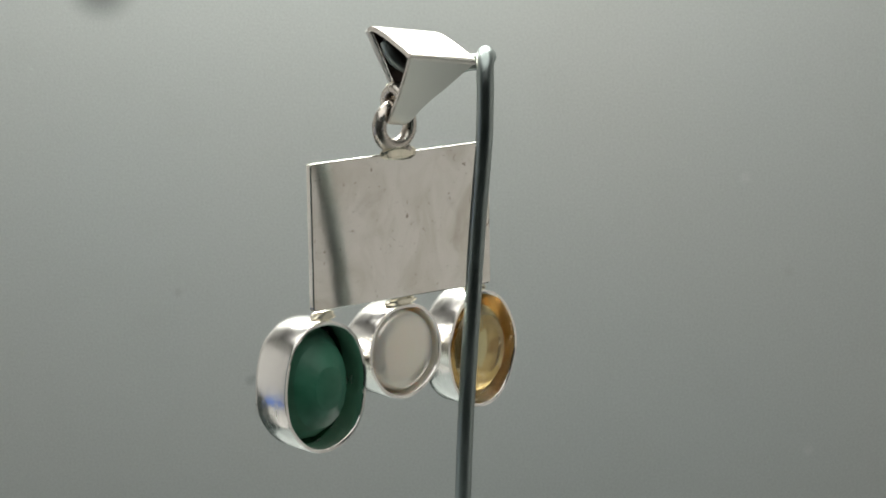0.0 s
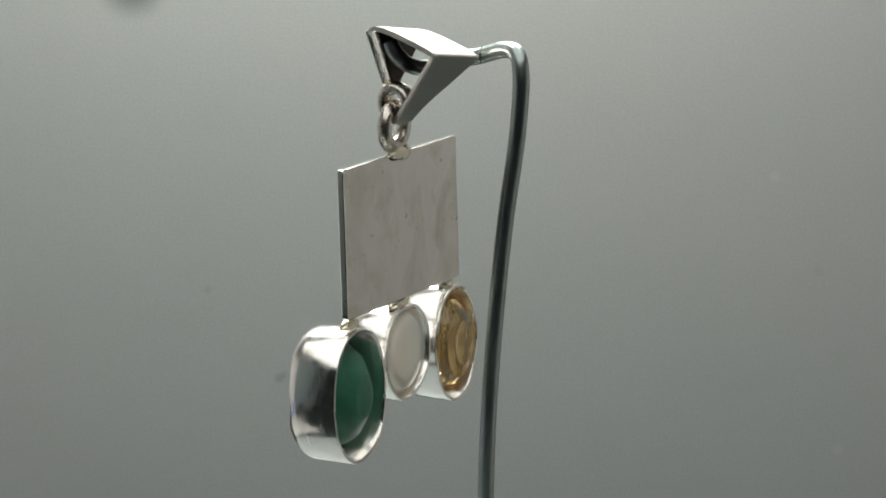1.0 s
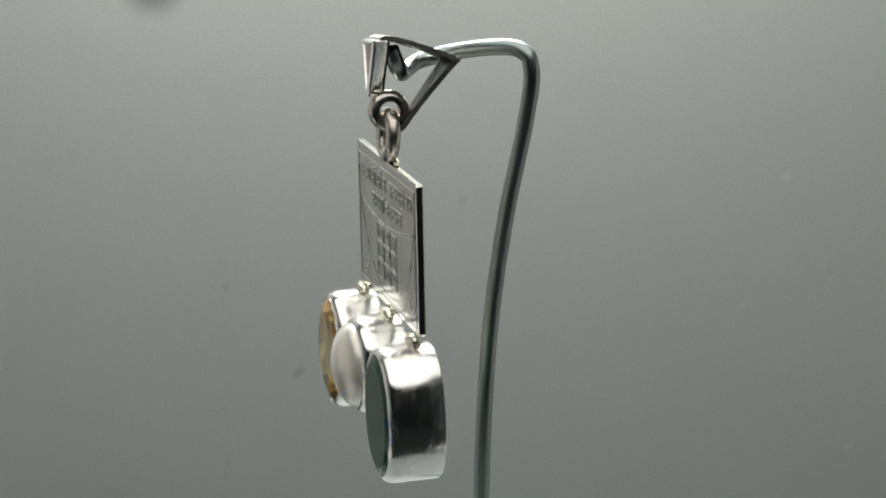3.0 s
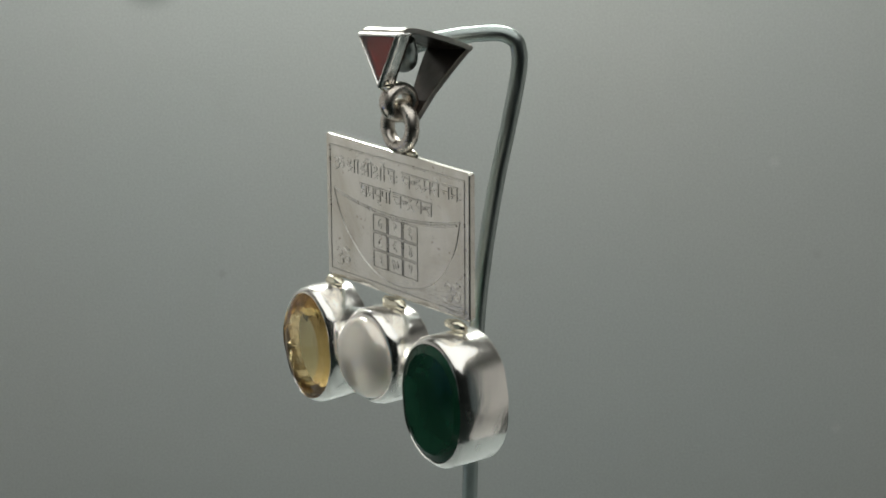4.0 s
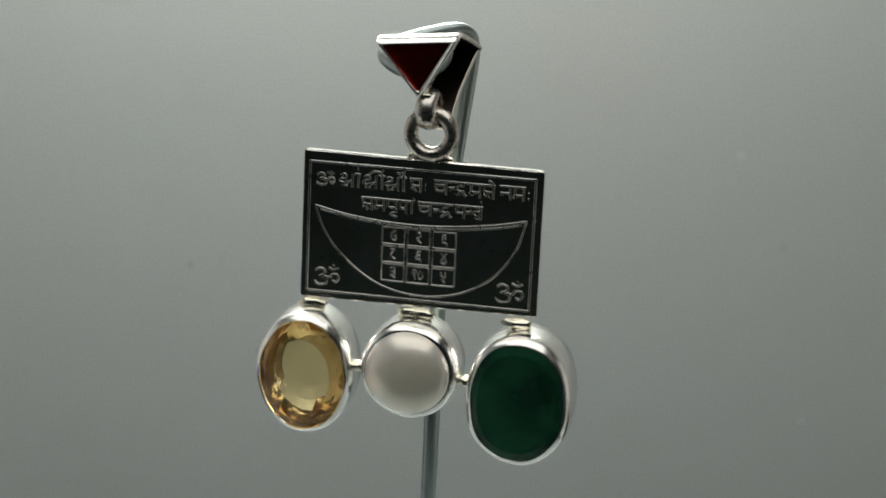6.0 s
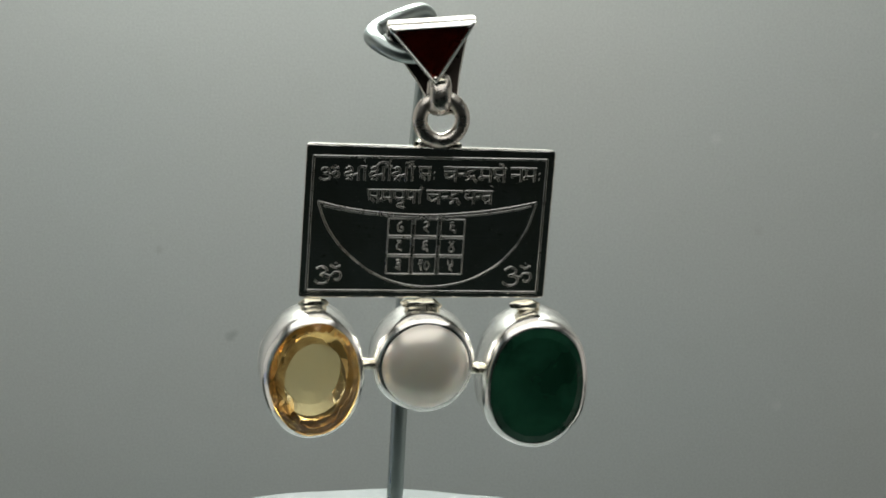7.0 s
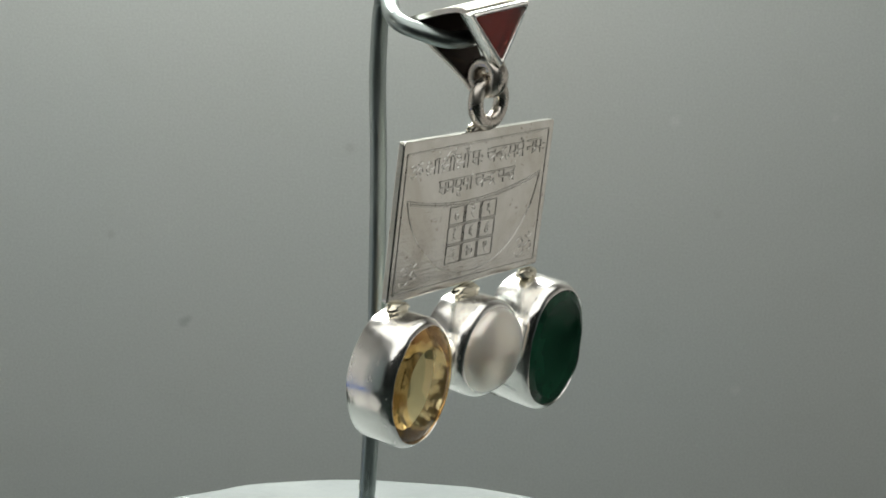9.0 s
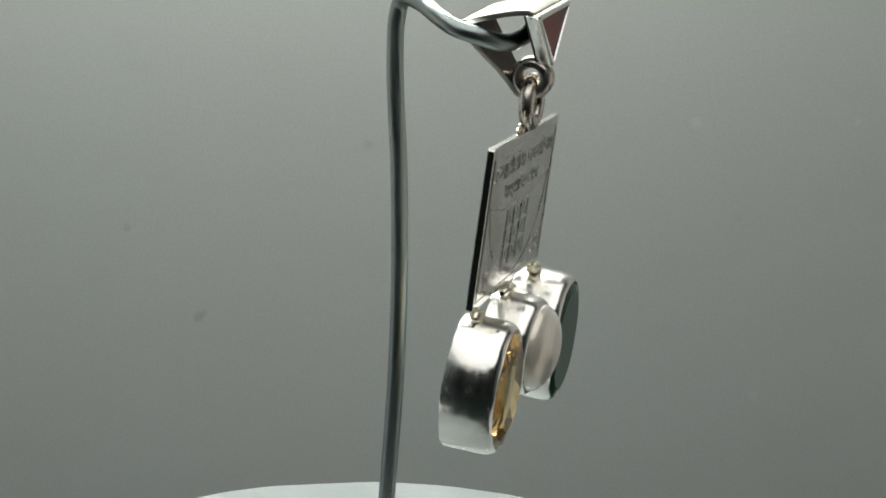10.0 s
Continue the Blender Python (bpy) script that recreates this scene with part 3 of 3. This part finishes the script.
cit = bezel("citrine_setting", -10.55, -14.33, 4.92, 6.28, -4.3, 0.6, "oval polished silver bezel of the citrine", 2.0, 1.3, 0.62)
gem = part("citrine_stone", cut_stone(-10.55, -14.33, 4.42, 5.78,
     [(0.66, -4.85, 0), (0.84, -4.55, 1), (0.985, -4.1, 0), (1.0, -3.9, 0), (0.95, -2.7, 1), (0.80, 0.0, 0), (0.64, 0.95, 1), (0.42, 1.4, 0)], 22, 2.0), citrine, cit, "faceted golden yellow citrine", PLATE, sharp=1, inner=citrine_dimmed)
for k, f in enumerate(gem.data.polygons):
    f.material_index = 1 if 1 <= k < 177 else 0  # crown, girdle and upper pavilion take the darker gold that paints their dark reflections

prl = bezel("pearl_setting", 0.0, -13.0, 4.9, 4.9, -4.2, 0.45, "round polished silver bezel of the pearl", 2.0, 5.1, 0.82)


def dome(cx, cz, r, y_rim, y_top, y_back):
    bm = bmesh.new()
    n, rings = 64, []
    for s in range(1, 13):
        t = math.pi / 2 * s / 12
        rings.append((r * math.sin(t), y_rim + (y_top - y_rim) * math.cos(t)))
    rings += [(r, y_rim + 0.8), (r * 0.98, y_back - 0.5), (r * 0.88, y_back - 0.12), (r * 0.6, y_back), (r * 0.3, y_back + 0.03)]
    made = [[bm.verts.new((cx + rr * math.cos(2 * math.pi * k / n), y, cz + rr * math.sin(2 * math.pi * k / n))) for k in range(n)] for rr, y in rings]
    for p, q in zip(made, made[1:]):
        for k in range(n):
            bm.faces.new((p[k], p[(k + 1) % n], q[(k + 1) % n], q[k]))
    for end, y in ((made[0], y_top), (made[-1], y_back + 0.03)):
        tip = bm.verts.new((cx, y, cz))
        for k in range(n):
            bm.faces.new((end[k], end[(k + 1) % n], tip))
    return bm


part("pearl", dome(0.0, -13.0, 4.2, -4.1, -6.3, 0.3), pearl_mat, prl, "smooth cream white pearl", PLATE, sharp=60)

eme = bezel("emerald_setting", 10.95, -14.9, 5.2, 6.58, -4.5, 0.95, "oval polished silver bezel of the emerald", 2.2, 9.4, 0.68)
stone = part("emerald_stone", cut_stone(10.95, -14.9, 4.66, 6.04,
     [(0.84, -4.72, 0), (0.965, -4.42, 1), (1.0, -4.1, 0), (0.95, -2.2, 0), (0.72, 0.0, 1), (0.36, 1.4, 0)], 18, 2.2, (10.6, 1.95, -15.3)), emerald, eme, "dark green cloudy emerald with a brightened back", PLATE, sharp=12, inner=emerald_back_lit)
for k, f in enumerate(stone.data.polygons):
    f.material_index = 1 if k >= 91 else 0  # the back facets, their paler green painted for light from behind

# soldered tabs between plate and bezels, beads between the bezels
for x0, x1, seed in ((-11.9, -9.2, 2.0), (-2.0, 1.8, 7.0), (8.5, 11.5, 11.0)):
    part("solder_tab", lump(((x0 + x1) / 2, -0.55, -7.95), ((x1 - x0) / 2 + 0.15, 0.75, 0.62), seed), solder, pendant, "yellowish silver solder tab", PLATE)
for x, z in ((-5.35, -13.5), (5.35, -13.9)):
    part("solder_bead", lump((x, -2.0, z), (0.75, 0.8, 0.6), x), solder, pendant, "small solder bead joining two bezels", PLATE)

# the bail: a triangular front with a red stone, a top strip and a tapering back strip
BAIL = Matrix.Translation((-3.7, -13.0, 19.4)) @ Matrix.Rotation(radians(-6.5), 4, "Z") @ Matrix.Rotation(radians(-6.0), 4, "Y")
W = 4.05
bail = part("bail", box(-W + 0.3, W - 0.3, 0.45, 1.05, -0.5, 0.0, 0.12), silver_bail, pendant, "triangular folded silver bail", BAIL, 12)


def strip(rows, thick):
    """A bent strip: rows of (centre x, half width, y, z), thickened downwards along its normal."""
    bm = bmesh.new()
    top, low = [], []
    for k, (cx, h, y, z) in enumerate(rows):
        a, b = rows[max(k - 1, 0)], rows[min(k + 1, len(rows) - 1)]
        t = Vector((0, b[2] - a[2], b[3] - a[3])).normalized()
        nrm = Vector((0, t.z, -t.y)) * thick
        top.append([bm.verts.new((cx - h, y, z)), bm.verts.new((cx + h, y, z))])
        low.append([bm.verts.new(Vector((cx - h, y, z)) + nrm), bm.verts.new(Vector((cx + h, y, z)) + nrm)])
    for k in range(len(rows) - 1):
        bm.faces.new((top[k][0], top[k][1], top[k + 1][1], top[k + 1][0]))
        bm.faces.new((low[k][0], low[k + 1][0], low[k + 1][1], low[k][1])).material_index = 1
        bm.faces.new((top[k][0], top[k + 1][0], low[k + 1][0], low[k][0]))
        bm.faces.new((top[k][1], low[k][1], low[k + 1][1], top[k + 1][1]))
    bm.faces.new((top[0][0], low[0][0], low[0][1], top[0][1]))
    bm.faces.new((top[-1][0], top[-1][1], low[-1][1], low[-1][0]))
    bmesh.ops.recalc_face_normals(bm, faces=bm.faces)
    bmesh.ops.bevel(bm, geom=[e for e in bm.edges if e.calc_face_angle(0) > 0.9], offset=0.1, segments=2, affect="EDGES")
    return bm


part("top_strip", strip([(0, W, 0.3, -0.6), (0, W, 0.12, -0.2), (0, W, 0.22, 0.1), (0, W, 0.7, 0.3), (0, W, 1.7, 0.24), (0, W, 3.2, -0.1), (0, W, 5.2, -0.68), (0, W, 7.1, -1.3), (0, W, 8.1, -1.75)], 0.5), silver_bail, bail, "satin silver top strip", BAIL, 17, oxide)
part("back_strip", strip([(0, W, 8.15, -1.78), (0.05, W * 0.85, 7.1, -3.1), (0.2, 2.75, 5.9, -4.7), (0.45, 2.05, 4.8, -6.2), (0.65, 1.6, 3.9, -7.5), (0.75, 1.35, 3.2, -8.6), (0.75, 1.05, 2.5, -9.2)], 0.5), silver_bail, bail, "tapering silver back strip", BAIL, 17, oxide)


def triangle_frame(w, top, tip, rim, y0, y1):
    """A triangular collar with an open middle."""
    bm = bmesh.new()
    def corners(i):
        k = i * 2.1
        return [(-w + k * 0.75, top - i), (w - k * 0.75, top - i), (0.0, tip + k * 0.85)]
    made = []
    for i, y in ((0, y1), (0, y0 + 0.5), (0.06, y0 + 0.28), (0.18, y0 + 0.1), (0.3, y0), (rim - 0.06, y0 + 0.03), (rim, y0 + 0.14), (rim, y1)):
        loop = corners(i)
        pts = []
        for c in range(3):
            p, q, r = Vector((*loop[c - 1], 0)), Vector((*loop[c], 0)), Vector((*loop[(c + 1) % 3], 0))
            for f in (0.14, 0.05):
                pts.append(q + (p - q) * f * 0.6)
            for f in (0.05, 0.14):
                pts.append(q + (r - q) * f * 0.6)
        made.append([bm.verts.new((v.x, y, v.y)) for v in pts])
    n = len(made[0])
    for k in range(len(made)):
        a, b = made[k], made[(k + 1) % len(made)]
        for j in range(n):
            bm.faces.new((a[j], a[(j + 1) % n], b[(j + 1) % n], b[j]))
    return bm


part("front_frame", triangle_frame(W + 0.16, -0.1, -5.95, 0.46, -0.52, 0.9), silver, bail, "polished triangular silver frame", BAIL, 30)
part("front_panel", slab([(-W + 0.1, -0.2), (W - 0.1, -0.2), (0.35, -5.6), (-0.35, -5.6)], 0.64, 1.0, 0.1), silver, bail, "", BAIL, 12)
part("front_lining", slab([(-W + 0.12, -0.25), (W - 0.12, -0.25), (0.32, -5.5), (-0.32, -5.5)], 1.01, 1.2, 0.06), oxide, bail, "dark oxidised inner face", BAIL, 12)
part("red_stone", slab([(-W + 0.5, -0.42), (W - 0.5, -0.42), (0.0, -5.35)], -0.36, 0.6, 0.16), garnet, bail, "flat triangular dark red stone", BAIL, 12)

# the short tube under the bail through which the ring passes
bm = bmesh.new()
rings = []
for r, x in ((1.0, -0.9), (1.4, -1.03), (1.74, -0.9), (1.97, -0.5), (2.05, 0.0), (1.97, 0.5), (1.74, 0.9), (1.4, 1.03), (1.0, 0.9), (0.9, 0.5), (0.9, -0.5)):
    rings.append([bm.verts.new((x, r * math.cos(2 * math.pi * k / 40), r * math.sin(2 * math.pi * k / 40))) for k in range(40)])
for k in range(len(rings)):
    a, b = rings[k], rings[(k + 1) % len(rings)]
    for j in range(40):
        bm.faces.new((a[j], a[(j + 1) % 40], b[(j + 1) % 40], b[j]))
part("bail_loop", bm, silver_patina, bail, "tarnished silver tube loop", Matrix.Translation((-2.45, -11.45, 12.5)) @ Matrix.Rotation(radians(-4), 4, "Z"), sharp=45)
part("solder", lump((-2.75, -12.75, 13.95), (0.75, 0.5, 0.4), 15.0), solder, bail, "yellowish solder at the tip of the front")

TURN = [(0, -136.6), (0.5, -125.9), (1, -115.1), (1.5, -104.2), (2, -93.3), (2.5, -82.9), (4, -50.4), (4.5, -39.9), (5, -29.3), (5.5, -20.0), (6, -10.3), (7.5, 21.0), (8, 31.6), (8.5, 41.9), (9, 52.0), (9.5, 62.4), (10, 72.9)]


def motions():
    rows = [(t, pose(0, 0, 0, 0, 0, a)) for t, a in TURN]
    walk(stand, rows)
    walk(pendant, rows)


motions()
